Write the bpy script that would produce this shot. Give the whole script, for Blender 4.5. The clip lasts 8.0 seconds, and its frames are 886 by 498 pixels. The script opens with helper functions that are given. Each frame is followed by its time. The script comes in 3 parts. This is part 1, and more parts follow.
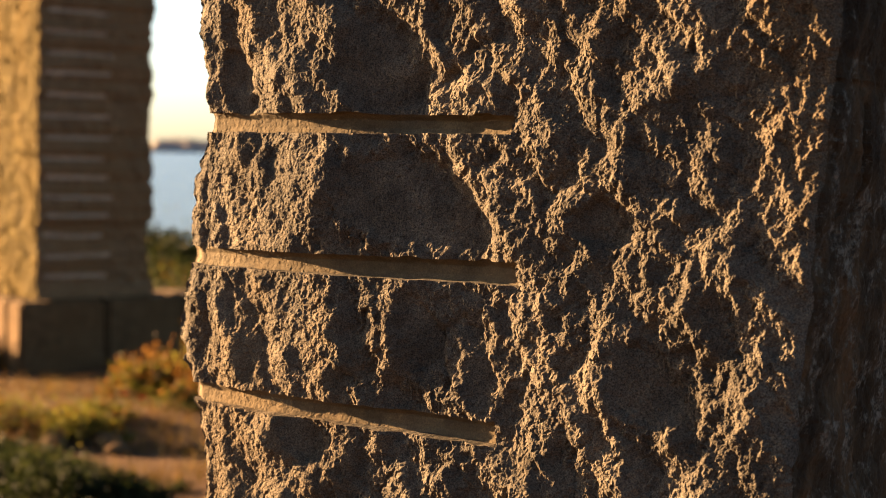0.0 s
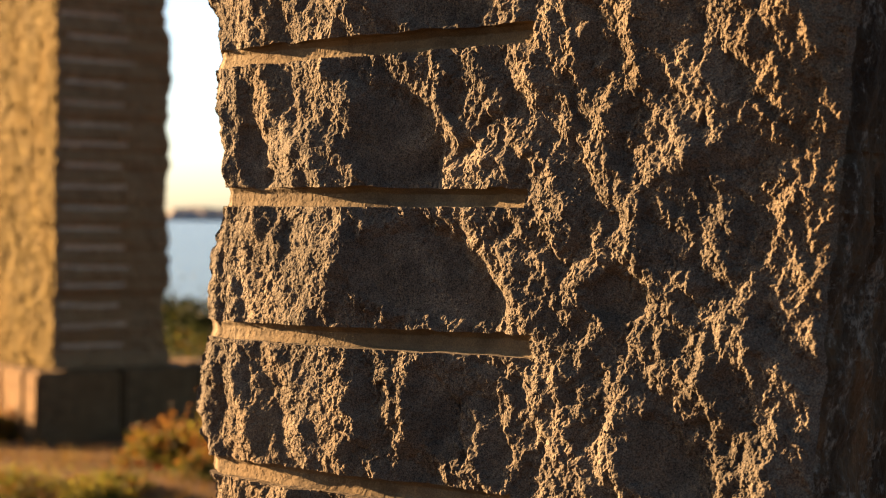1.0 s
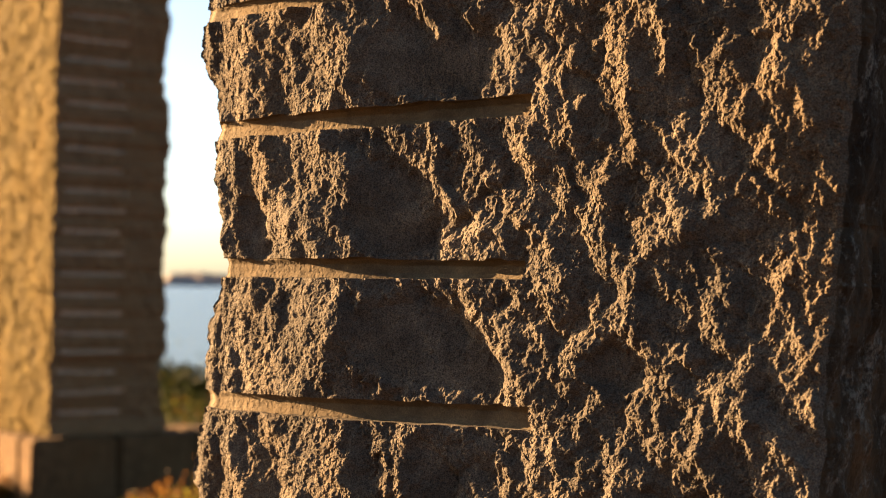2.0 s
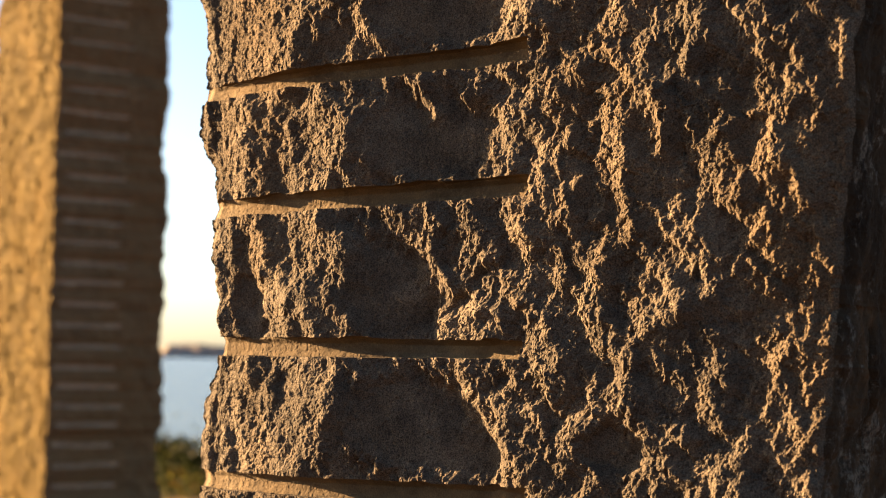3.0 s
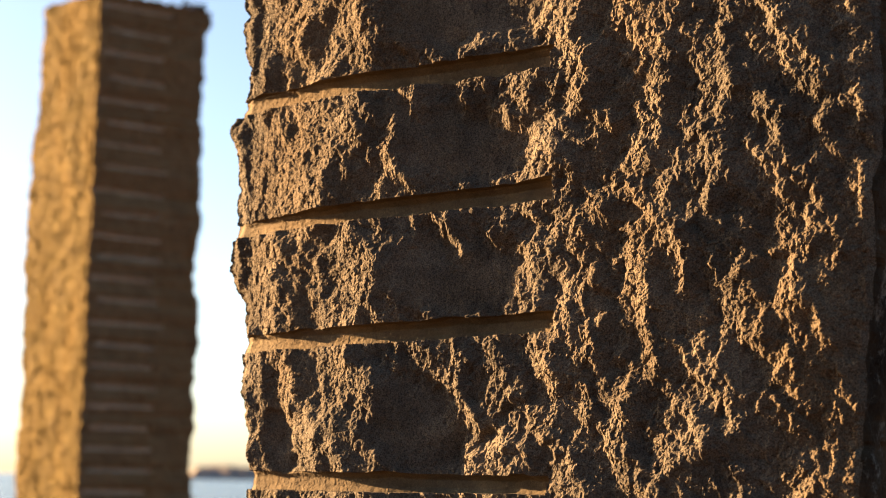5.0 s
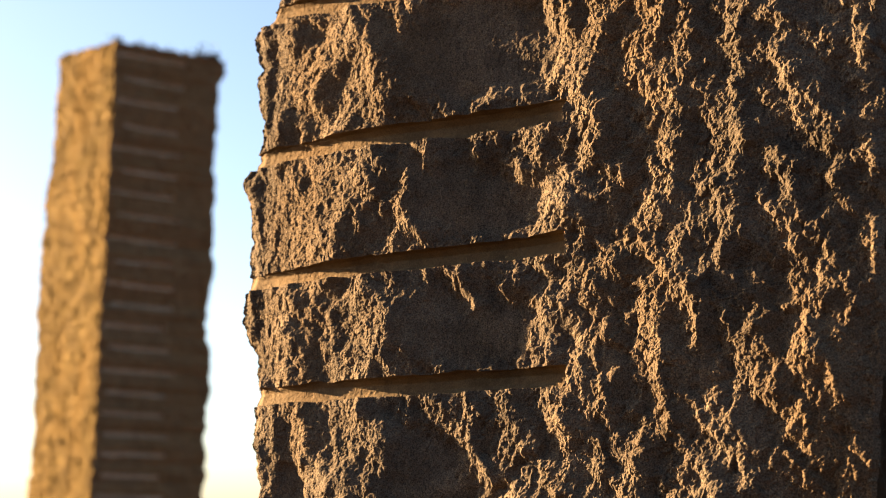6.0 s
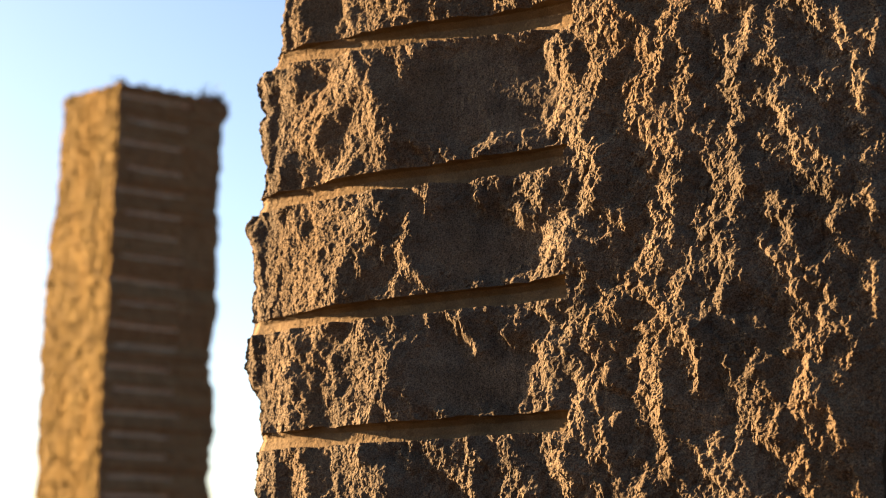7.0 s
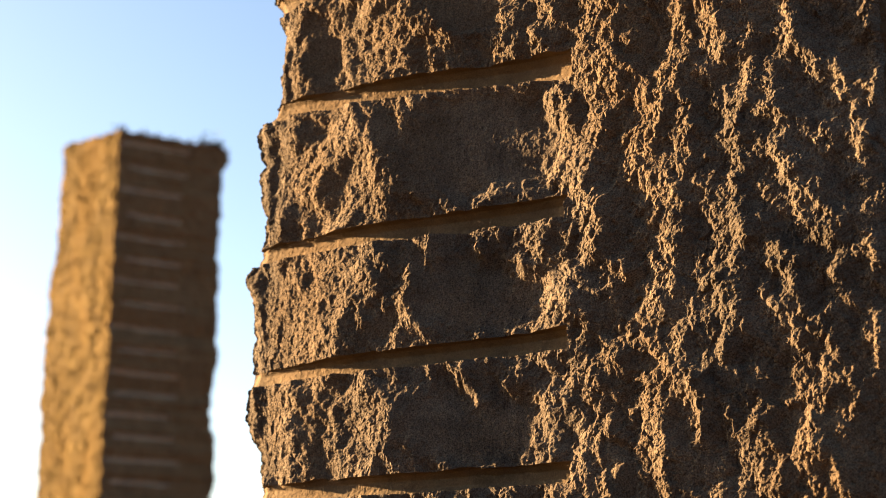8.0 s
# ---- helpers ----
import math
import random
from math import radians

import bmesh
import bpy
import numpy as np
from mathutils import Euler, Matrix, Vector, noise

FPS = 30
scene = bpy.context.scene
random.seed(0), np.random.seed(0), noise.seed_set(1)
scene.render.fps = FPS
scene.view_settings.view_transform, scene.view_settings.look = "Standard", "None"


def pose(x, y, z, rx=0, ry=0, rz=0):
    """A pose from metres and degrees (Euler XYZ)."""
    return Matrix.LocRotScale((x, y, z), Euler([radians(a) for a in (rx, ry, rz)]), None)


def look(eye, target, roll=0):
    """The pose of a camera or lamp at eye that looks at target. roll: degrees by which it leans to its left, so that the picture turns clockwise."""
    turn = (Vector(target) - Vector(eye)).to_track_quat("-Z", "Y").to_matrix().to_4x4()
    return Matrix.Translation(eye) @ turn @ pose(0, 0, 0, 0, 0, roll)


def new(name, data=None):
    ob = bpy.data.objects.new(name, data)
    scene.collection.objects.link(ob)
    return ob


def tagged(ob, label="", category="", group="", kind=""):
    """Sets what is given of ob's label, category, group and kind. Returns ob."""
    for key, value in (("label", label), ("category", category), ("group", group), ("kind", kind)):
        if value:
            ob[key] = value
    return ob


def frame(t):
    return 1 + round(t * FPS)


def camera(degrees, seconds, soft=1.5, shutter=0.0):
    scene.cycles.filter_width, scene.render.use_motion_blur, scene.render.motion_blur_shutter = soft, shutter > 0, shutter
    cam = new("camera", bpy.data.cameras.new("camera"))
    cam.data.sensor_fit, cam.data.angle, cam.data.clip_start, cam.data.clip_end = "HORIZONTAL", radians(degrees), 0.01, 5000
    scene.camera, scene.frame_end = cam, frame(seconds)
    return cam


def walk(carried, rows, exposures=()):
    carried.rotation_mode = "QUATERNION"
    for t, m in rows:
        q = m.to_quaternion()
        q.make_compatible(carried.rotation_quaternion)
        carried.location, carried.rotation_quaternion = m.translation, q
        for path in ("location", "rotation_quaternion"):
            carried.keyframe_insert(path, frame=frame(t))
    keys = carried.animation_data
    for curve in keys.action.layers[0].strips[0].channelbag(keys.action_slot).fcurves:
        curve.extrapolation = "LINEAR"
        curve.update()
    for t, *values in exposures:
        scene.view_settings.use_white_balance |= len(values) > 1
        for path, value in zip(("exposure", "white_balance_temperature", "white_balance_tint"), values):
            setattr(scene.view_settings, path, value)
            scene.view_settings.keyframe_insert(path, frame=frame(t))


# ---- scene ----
import itertools

# ---------------------------------------------------------------- camera
cam = camera(30.26, 8.0, 0.6)
PATH = [
    (0, (1.5496, -1.5156, 1.5064), (0.4222, 0.1324, 1.3910), 1.37),
    (0.5, (1.5532, -1.5194, 1.5104), (0.4097, 0.1197, 1.4346), 1.17),
    (1, (1.5564, -1.5221, 1.5139), (0.4100, 0.1164, 1.4793), 1.00),
    (1.5, (1.5563, -1.5235, 1.5172), (0.4100, 0.1154, 1.5209), 0.97),
    (3, (1.5582, -1.5251, 1.5296), (0.4167, 0.1118, 1.6623), 1.10),
    (3.5, (1.5646, -1.5305, 1.5344), (0.4186, 0.0995, 1.7064), 1.03),
    (4, (1.5696, -1.5383, 1.5380), (0.4110, 0.0787, 1.7457), 0.95),
    (4.5, (1.5748, -1.5428, 1.5415), (0.4136, 0.0672, 1.7857), 0.94),
    (6, (1.5779, -1.5481, 1.5521), (0.4057, 0.0374, 1.8869), 1.22),
    (6.5, (1.5805, -1.5487, 1.5552), (0.4061, 0.0302, 1.9127), 1.22),
    (7, (1.5814, -1.5480, 1.5586), (0.4095, 0.0272, 1.9403), 1.08),
    (7.5, (1.5816, -1.5483, 1.5623), (0.4135, 0.0235, 1.9683), 0.95),
    (8, (1.5811, -1.5491, 1.5669), (0.4151, 0.0167, 2.0014), 0.75),
]
STOPS = 3.2
walk(cam, [(t, look(eye, target, roll)) for t, eye, target, roll in PATH], [(0, STOPS), (8, STOPS)])
# a real lens, focused on the near stone
cam.data.dof.use_dof = True
cam.data.dof.focus_distance = 1.83
cam.data.dof.aperture_fstop = 5.6

# ---------------------------------------------------------------- light
SUN_ROT, SUN_EL = radians(260.6), radians(11)
world = bpy.data.worlds.new("sky")
scene.world = world
world.use_nodes = True
sky = world.node_tree.nodes.new("ShaderNodeTexSky")
sky.sky_type = 'NISHITA'
sky.sun_disc = False
sky.sun_elevation, sky.sun_rotation = SUN_EL, SUN_ROT
sky.air_density, sky.dust_density, sky.ozone_density = 0.7, 1.45, 1.25
world.node_tree.links.new(sky.outputs[0], world.node_tree.nodes["Background"].inputs[0])
world.node_tree.nodes["Background"].inputs[1].default_value = 0.036

lamp = bpy.data.lights.new("sun", 'SUN')
lamp.energy, lamp.angle, lamp.color = 7.15, radians(0.5), (1.0, 0.615, 0.29)
to_sun = Vector((math.sin(SUN_ROT) * math.cos(SUN_EL), math.cos(SUN_ROT) * math.cos(SUN_EL), math.sin(SUN_EL)))
sun = new("sun", lamp)
sun.matrix_world = look(to_sun * 30, (0, 0, 0))


# ---------------------------------------------------------------- materials
def material(name, rough=0.9):
    m = bpy.data.materials.new(name)
    m.use_nodes = True
    nt = m.node_tree
    bsdf = nt.nodes["Principled BSDF"]
    bsdf.inputs["Roughness"].default_value = rough
    bsdf.inputs["Specular IOR Level"].default_value = 0.06
    coord = nt.nodes.new("ShaderNodeTexCoord")
    return m, nt, bsdf, coord.outputs["Object"]


def node_noise(nt, vec, scale, detail=5.0, rough=0.6, stretch=None):
    if stretch:
        mp = nt.nodes.new("ShaderNodeMapping")
        mp.inputs["Scale"].default_value = stretch
        nt.links.new(vec, mp.inputs[0])
        vec = mp.outputs[0]
    n = nt.nodes.new("ShaderNodeTexNoise")
    n.inputs["Scale"].default_value = scale
    n.inputs["Detail"].default_value = detail
    n.inputs["Roughness"].default_value = rough
    nt.links.new(vec, n.inputs["Vector"])
    return n.outputs["Fac"]


def node_ramp(nt, fac, stops):
    r = nt.nodes.new("ShaderNodeValToRGB")
    el = r.color_ramp.elements
    while len(el) < len(stops):
        el.new(0.5)
    for e, (pos, col) in zip(el, stops):
        e.position, e.color = pos, (*col, 1)
    nt.links.new(fac, r.inputs[0])
    return r.outputs[0]


def node_mix(nt, fac, a, b, blend='MIX'):
    mx = nt.nodes.new("ShaderNodeMix")
    mx.data_type, mx.blend_type = 'RGBA', blend
    if isinstance(fac, float):
        mx.inputs[0].default_value = fac
    else:
        nt.links.new(fac, mx.inputs[0])
    nt.links.new(a, mx.inputs[6])
    nt.links.new(b, mx.inputs[7])
    return mx.outputs[2]


def node_bump(nt, bsdf, height, strength, distance, normal=None):
    b = nt.nodes.new("ShaderNodeBump")
    b.inputs["Strength"].default_value = strength
    b.inputs["Distance"].default_value = distance
    nt.links.new(height, b.inputs["Height"])
    if normal:
        nt.links.new(normal, b.inputs["Normal"])
    nt.links.new(b.outputs[0], bsdf.inputs["Normal"])
    return b.outputs[0]


def stone_material(name, dark, mid, pale, warm, grain=700.0, bump=0.0006, speckle=1.0):
    m, nt, bsdf, vec = material(name, 0.92)
    base = node_ramp(nt, node_noise(nt, vec, 9.0, 6, 0.65), [(0.3, dark), (0.5, mid), (0.72, pale)])
    stain = node_ramp(nt, node_noise(nt, vec, 3.1, 4, 0.6, (1, 1, 0.35)), [(0.45, (0, 0, 0)), (0.62, (1, 1, 1))])
    blotch = node_ramp(nt, node_noise(nt, vec, 34.0, 4, 0.65), [(0.32, (0.74, 0.74, 0.76)), (0.5, (1, 1, 1)), (0.70, (1.28, 1.24, 1.18))])
    base = node_mix(nt, 1.0, base, blotch, 'MULTIPLY')
    tint = nt.nodes.new("ShaderNodeRGB")
    tint.outputs[0].default_value = (*warm, 1)
    base = node_mix(nt, stain, base, node_mix(nt, 0.55, base, tint.outputs[0]))
    speck = node_ramp(nt, node_noise(nt, vec, grain, 2, 0.5), [(0.3, (1 - 0.58 * speckle,) * 3), (0.5, (1, 1, 1)), (0.72, (1 + 0.65 * speckle, 1 + 0.60 * speckle, 1 + 0.50 * speckle))])
    nt.links.new(node_mix(nt, 1.0, base, speck, 'MULTIPLY'), bsdf.inputs["Base Color"])
    first = node_bump(nt, bsdf, node_noise(nt, vec, grain * 0.6, 3, 0.6), 0.8, bump)
    node_bump(nt, bsdf, node_noise(nt, vec, grain * 0.2, 4, 0.6), 0.6, bump * 3, first)
    return m


STONE = stone_material("rough_split_stone", (0.036, 0.0300, 0.0232), (0.057, 0.0475, 0.0370), (0.090, 0.0750, 0.0575), (0.080, 0.055, 0.031), 560.0, 0.0017)
# far pillar: one stone, a sunlit ochre copy and a shaded brown copy
STONE_FAR = stone_material("ochre_split_stone_sunlit", (0.050, 0.033, 0.0080), (0.070, 0.047, 0.0108), (0.094, 0.066, 0.0165), (0.096, 0.058, 0.0095), 220.0, 0.002)
STONE_FAR_SHADE = stone_material("brown_split_stone_shaded", (0.100, 0.059, 0.029), (0.132, 0.079, 0.039), (0.165, 0.101, 0.051), (0.136, 0.075, 0.032), 220.0, 0.002)
# sawn finish; warm bounce light inside the cuts is mixed into its colour
SAWN = stone_material("sawn_stone", (0.060, 0.0445, 0.0275), (0.077, 0.0585, 0.0370), (0.096, 0.0745, 0.0480), (0.088, 0.0590, 0.0300), 520.0, 0.0007, 0.35)
# sawn finish, made much paler to paint in the skylight the cuts catch
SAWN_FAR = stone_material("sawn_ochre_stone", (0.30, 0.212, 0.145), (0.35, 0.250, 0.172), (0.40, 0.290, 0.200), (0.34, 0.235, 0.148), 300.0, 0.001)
STONE_PLINTH = stone_material("dressed_brown_stone", (0.052, 0.031, 0.0145), (0.073, 0.044, 0.0205), (0.098, 0.060, 0.029), (0.084, 0.047, 0.020), 300.0, 0.001)
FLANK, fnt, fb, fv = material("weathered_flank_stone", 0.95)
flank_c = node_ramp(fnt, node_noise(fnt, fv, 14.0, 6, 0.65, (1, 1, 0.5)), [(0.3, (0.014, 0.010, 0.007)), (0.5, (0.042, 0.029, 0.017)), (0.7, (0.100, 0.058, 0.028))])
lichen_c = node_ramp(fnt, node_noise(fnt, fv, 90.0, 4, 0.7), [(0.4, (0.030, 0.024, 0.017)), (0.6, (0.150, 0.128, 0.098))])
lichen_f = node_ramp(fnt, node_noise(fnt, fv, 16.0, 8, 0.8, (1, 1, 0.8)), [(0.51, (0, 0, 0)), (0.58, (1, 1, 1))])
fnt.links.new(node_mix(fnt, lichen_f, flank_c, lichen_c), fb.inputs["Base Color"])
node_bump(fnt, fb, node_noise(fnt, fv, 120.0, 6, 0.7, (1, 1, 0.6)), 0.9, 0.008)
MOSS, mnt, mb, mv = material("dry_moss", 0.95)
mnt.links.new(node_ramp(mnt, node_noise(mnt, mv, 40), [(0.3, (0.03, 0.026, 0.018)), (0.7, (0.07, 0.058, 0.035))]), mb.inputs["Base Color"])

SOIL, snt, sb, sv = material("sandy_soil", 0.95)
soil_c = node_ramp(snt, node_noise(snt, sv, 1.3, 7, 0.65), [(0.3, (0.028, 0.015, 0.007)), (0.5, (0.066, 0.036, 0.017)), (0.7, (0.11, 0.062, 0.030))])
turf_c = node_ramp(snt, node_noise(snt, sv, 8.0, 5, 0.6), [(0.35, (0.025, 0.026, 0.008)), (0.65, (0.07, 0.055, 0.018))])
turf_f = node_ramp(snt, node_noise(snt, sv, 0.9, 5, 0.6), [(0.56, (0, 0, 0)), (0.66, (1, 1, 1))])
snt.links.new(node_mix(snt, turf_f, soil_c, turf_c), sb.inputs["Base Color"])
node_bump(snt, sb, node_noise(snt, sv, 35.0, 6, 0.7), 0.7, 0.03)

SEA, wnt, wb, wv = material("sea_water", 0.12)
wnt.links.new(node_ramp(wnt, node_noise(wnt, wv, 0.01, 4), [(0.35, (0.030, 0.055, 0.085)), (0.7, (0.045, 0.075, 0.11))]), wb.inputs["Base Color"])
wb.inputs["Roughness"].default_value = 0.22
wb.inputs["IOR"].default_value = 1.33
wb.inputs["Specular IOR Level"].default_value = 0.5
node_bump(wnt, wb, node_noise(wnt, wv, 0.35, 6, 0.65), 0.9, 0.6)

ISLAND, int_, ib, iv = material("island_scrub", 0.95)
int_.links.new(node_ramp(int_, node_noise(int_, iv, 0.03, 6), [(0.35, (0.15, 0.13, 0.115)), (0.65, (0.22, 0.19, 0.165))]), ib.inputs["Base Color"])


def leaf_material(name, a, b, c):
    m, nt, bsdf, vec = material(name, 0.7)
    geo = nt.nodes.new("ShaderNodeNewGeometry")
    nt.links.new(node_ramp(nt, geo.outputs["Random Per Island"], [(0.0, a), (0.55, b), (1.0, c)]), bsdf.inputs["Base Color"])
    glow = nt.nodes.new("ShaderNodeBsdfTranslucent")
    nt.links.new(bsdf.inputs["Base Color"].links[0].from_socket, glow.inputs["Color"])
    both = nt.nodes.new("ShaderNodeMixShader")
    both.inputs[0].default_value = 0.5
    nt.links.new(bsdf.outputs[0], both.inputs[1])
    nt.links.new(glow.outputs[0], both.inputs[2])
    nt.links.new(both.outputs[0], nt.nodes["Material Output"].inputs[0])
    bsdf.inputs["Specular IOR Level"].default_value = 0.08
    return m


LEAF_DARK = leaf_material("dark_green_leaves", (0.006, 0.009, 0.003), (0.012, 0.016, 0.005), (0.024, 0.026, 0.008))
LEAF_GREEN = leaf_material("yellow_green_leaves", (0.035, 0.038, 0.006), (0.07, 0.064, 0.009), (0.115, 0.092, 0.015))
LEAF_DRY = leaf_material("rust_dry_leaves", (0.045, 0.020, 0.005), (0.095, 0.041, 0.008), (0.15, 0.073, 0.016))
STRAW = leaf_material("dry_grass_blades", (0.045, 0.026, 0.007), (0.09, 0.05, 0.012), (0.045, 0.037, 0.007))
TWIG, tnt, tb, tv = material("brown_twigs", 0.9)
tnt.links.new(node_ramp(tnt, node_noise(tnt, tv, 60), [(0.3, (0.06, 0.04, 0.025)), (0.7, (0.13, 0.09, 0.055))]), tb.inputs["Base Color"])
PETAL, pnt, pb, pv = material("red_petals", 0.6)
pnt.links.new(node_ramp(pnt, node_noise(pnt, pv, 90), [(0.3, (0.22, 0.022, 0.016)), (0.7, (0.34, 0.045, 0.030))]), pb.inputs["Base Color"])


# ---------------------------------------------------------------- tools
def grid_mesh(name, pts, mat, wrap=False, other=None, mask=None):
    """A mesh from an (n, m, 3) array of places; wrap joins the last column to the first."""
    n, m = pts.shape[:2]
    me = bpy.data.meshes.new(name)
    cols = m if wrap else m - 1
    i, j = np.meshgrid(np.arange(n - 1), np.arange(cols), indexing="ij")
    k = (j + 1) % m
    faces = np.stack([i * m + j, i * m + k, (i + 1) * m + k, (i + 1) * m + j], -1).reshape(-1, 4)
    me.vertices.add(n * m)
    me.vertices.foreach_set("co", pts.reshape(-1).astype(np.float32))
    me.loops.add(faces.size)
    me.loops.foreach_set("vertex_index", faces.reshape(-1).astype(np.int32))
    me.polygons.add(len(faces))
    me.polygons.foreach_set("loop_start", (np.arange(len(faces)) * 4).astype(np.int32))
    me.polygons.foreach_set("loop_total", np.full(len(faces), 4, np.int32))
    me.update(calc_edges=True)
    me.materials.append(mat)
    me.polygons.foreach_set("use_smooth", np.zeros(len(faces), bool))
    if other:
        for extra in other:
            me.materials.append(extra)
        me.polygons.foreach_set("material_index", mask[i, j].reshape(-1).astype(np.int32))
    return me


def part(name, bm, mat, parent, label=""):
    me = bpy.data.meshes.new(name)
    bm.to_mesh(me)
    bm.free()
    me.materials.append(mat)
    ob = new(name, me)
    ob.parent = parent
    return tagged(ob, label)


def hashed(ix, iy, seed):
    h = (ix.astype(np.int64) * 374761393 + iy.astype(np.int64) * 668265263 + seed * 1442695041) & 0x7FFFFFFF
    h = ((h ^ (h >> 13)) * 1274126177) & 0x7FFFFFFF
    h = ((h ^ (h >> 16)) * 2246822519) & 0x7FFFFFFF
    return ((h ^ (h >> 15)) & 0xFFFFFF) / float(0x1000000)


def gnoise(x, y, seed=0):
    """Smooth gradient noise, about -1 to 1."""
    x0, y0 = np.floor(x), np.floor(y)
    fx, fy = x - x0, y - y0
    u, v = fx * fx * fx * (fx * (fx * 6 - 15) + 10), fy * fy * fy * (fy * (fy * 6 - 15) + 10)
    out = []
    for dx, dy in ((0, 0), (1, 0), (0, 1), (1, 1)):
        a = hashed(x0 + dx, y0 + dy, seed) * 2 * np.pi
        out.append(np.cos(a) * (fx - dx) + np.sin(a) * (fy - dy))
    return 1.5 * ((out[0] * (1 - u) + out[1] * u) * (1 - v) + (out[2] * (1 - u) + out[3] * u) * v)


def fbm(x, y, octaves=4, seed=0, gain=0.5):
    total, amp, norm = 0, 1.0, 0.0
    for o in range(octaves):
        total = total + amp * gnoise(x * 2.03**o + 17.3 * o, y * 2.03**o + 9.1 * o, seed + o)
        norm += amp
        amp *= gain
    return total / norm


def facets(x, y, seed=0, tilt=1.0, step=1.0):
    """Broken facets: every cell of an uneven mosaic has a height and a tilt of its own."""
    x0, y0 = np.floor(x), np.floor(y)
    best, val = np.full(x.shape, 9.0), np.zeros(x.shape)
    for dx in (-1, 0, 1):
        for dy in (-1, 0, 1):
            cx, cy = x0 + dx, y0 + dy
            px, py = cx + hashed(cx, cy, seed), cy + hashed(cx, cy, seed + 1)
            d = (x - px) ** 2 + (y - py) ** 2
            h = step * (hashed(cx, cy, seed + 2) - 0.5) + tilt * ((hashed(cx, cy, seed + 3) - 0.5) * (x - px) + (hashed(cx, cy, seed + 4) - 0.5) * (y - py)) * 2
            near = d < best
            val = np.where(near, h, val)
            best = np.where(near, d, best)
    return val


def soft_facets(x, y, seed=0, sharp=9.0):
    """Tilted facets that run into one another without steps."""
    x0, y0 = np.floor(x), np.floor(y)
    total, weight = 0.0, 1e-9
    for dx in (-1, 0, 1):
        for dy in (-1, 0, 1):
            cx, cy = x0 + dx, y0 + dy
            ox, oy = x - cx - hashed(cx, cy, seed), y - cy - hashed(cx, cy, seed + 1)
            w = np.exp(-sharp * (ox * ox + oy * oy))
            total = total + w * (0.5 * (hashed(cx, cy, seed + 2) - 0.5) + 2.6 * (hashed(cx, cy, seed + 3) - 0.5) * ox + 1.6 * (hashed(cx, cy, seed + 4) - 0.5) * oy)
            weight = weight + w
    return total / weight


def smooth(a, b, x):
    t = np.clip((x - a) / (b - a), 0, 1)
    return t * t * (3 - 2 * t)


# ---------------------------------------------------------------- the near pillar
# The grooved face lies in the plane y = 0 and looks towards -y.
LEFT, RIGHT, DEEP, TOP = 0.094, 0.965, 0.56, 4.9
# saw cuts: height of the lower and upper lip at the two ends
CUTS = [(1.188, 1.208, 1.187, 1.212), (1.361, 1.381, 1.366, 1.389), (1.529, 1.550, 1.531, 1.549),
        (1.704, 1.723, 1.711, 1.732), (1.857, 1.873, 1.861, 1.884), (2.022, 2.040, 2.014, 2.039),
        (2.217, 2.236, 2.186, 2.213)]
# the same cuts go on below and above
CUTS += [(z, z + 0.02, z, z + 0.022) for z in (0.35, 0.52, 0.69, 0.86, 1.03, 2.37, 2.54, 2.71, 2.87, 3.04, 3.2, 3.37, 3.53, 3.7, 3.86, 4.03, 4.2, 4.36, 4.53, 4.7)]
# broad spalled hollows with a calmer floor: x, z, half width, half height
HOLLOWS = [(0.418, 1.605, 0.075, 0.061), (0.452, 1.455, 0.100, 0.055), (0.524, 1.427, 0.053, 0.031), (0.477, 1.302, 0.035, 0.045),
           (0.551, 1.277, 0.030, 0.050), (0.475, 2.122, 0.125, 0.070), (0.214, 2.297, 0.034, 0.052), (0.470, 1.938, 0.090, 0.050),
           (0.465, 1.785, 0.100, 0.050), (0.763, 1.276, 0.046, 0.044), (0.312, 1.165, 0.034, 0.030), (0.455, 2.300, 0.050, 0.033),
           (0.200, 1.585, 0.026, 0.040), (0.709, 1.435, 0.034, 0.024), (0.672, 1.720, 0.020, 0.036), (0.930, 1.240, 0.018, 0.030)]
# ledges where the face broke open towards the left: centre, run and half width, course by course
LEDGES = []
LEDGES += [(0.175, 1.122, 0.021, -0.097, 0.013), (0.221, 1.149, 0.019, -0.026, 0.009), (0.254, 1.118, 0.010, -0.041, 0.014), (0.320, 1.119, 0.034, 0.018, 0.012), (0.354, 1.164, -0.016, -0.042, 0.015),
           (0.438, 1.128, 0.033, -0.009, 0.016), (0.497, 1.156, 0.025, -0.036, 0.016), (0.559, 1.167, 0.008, -0.018, 0.009), (0.582, 1.141, 0.008, -0.024, 0.010)]
LEDGES += [(0.611, 1.142, 0.008, -0.018, 0.013), (0.685, 1.195, 0.001, -0.018, 0.010), (0.730, 1.170, 0.008, -0.029, 0.009), (0.796, 1.191, 0.021, -0.050, 0.010), (0.815, 1.178, -0.005, -0.036, 0.008),
           (0.834, 1.184, -0.005, -0.030, 0.009), (0.893, 1.183, 0.013, -0.021, 0.012)]
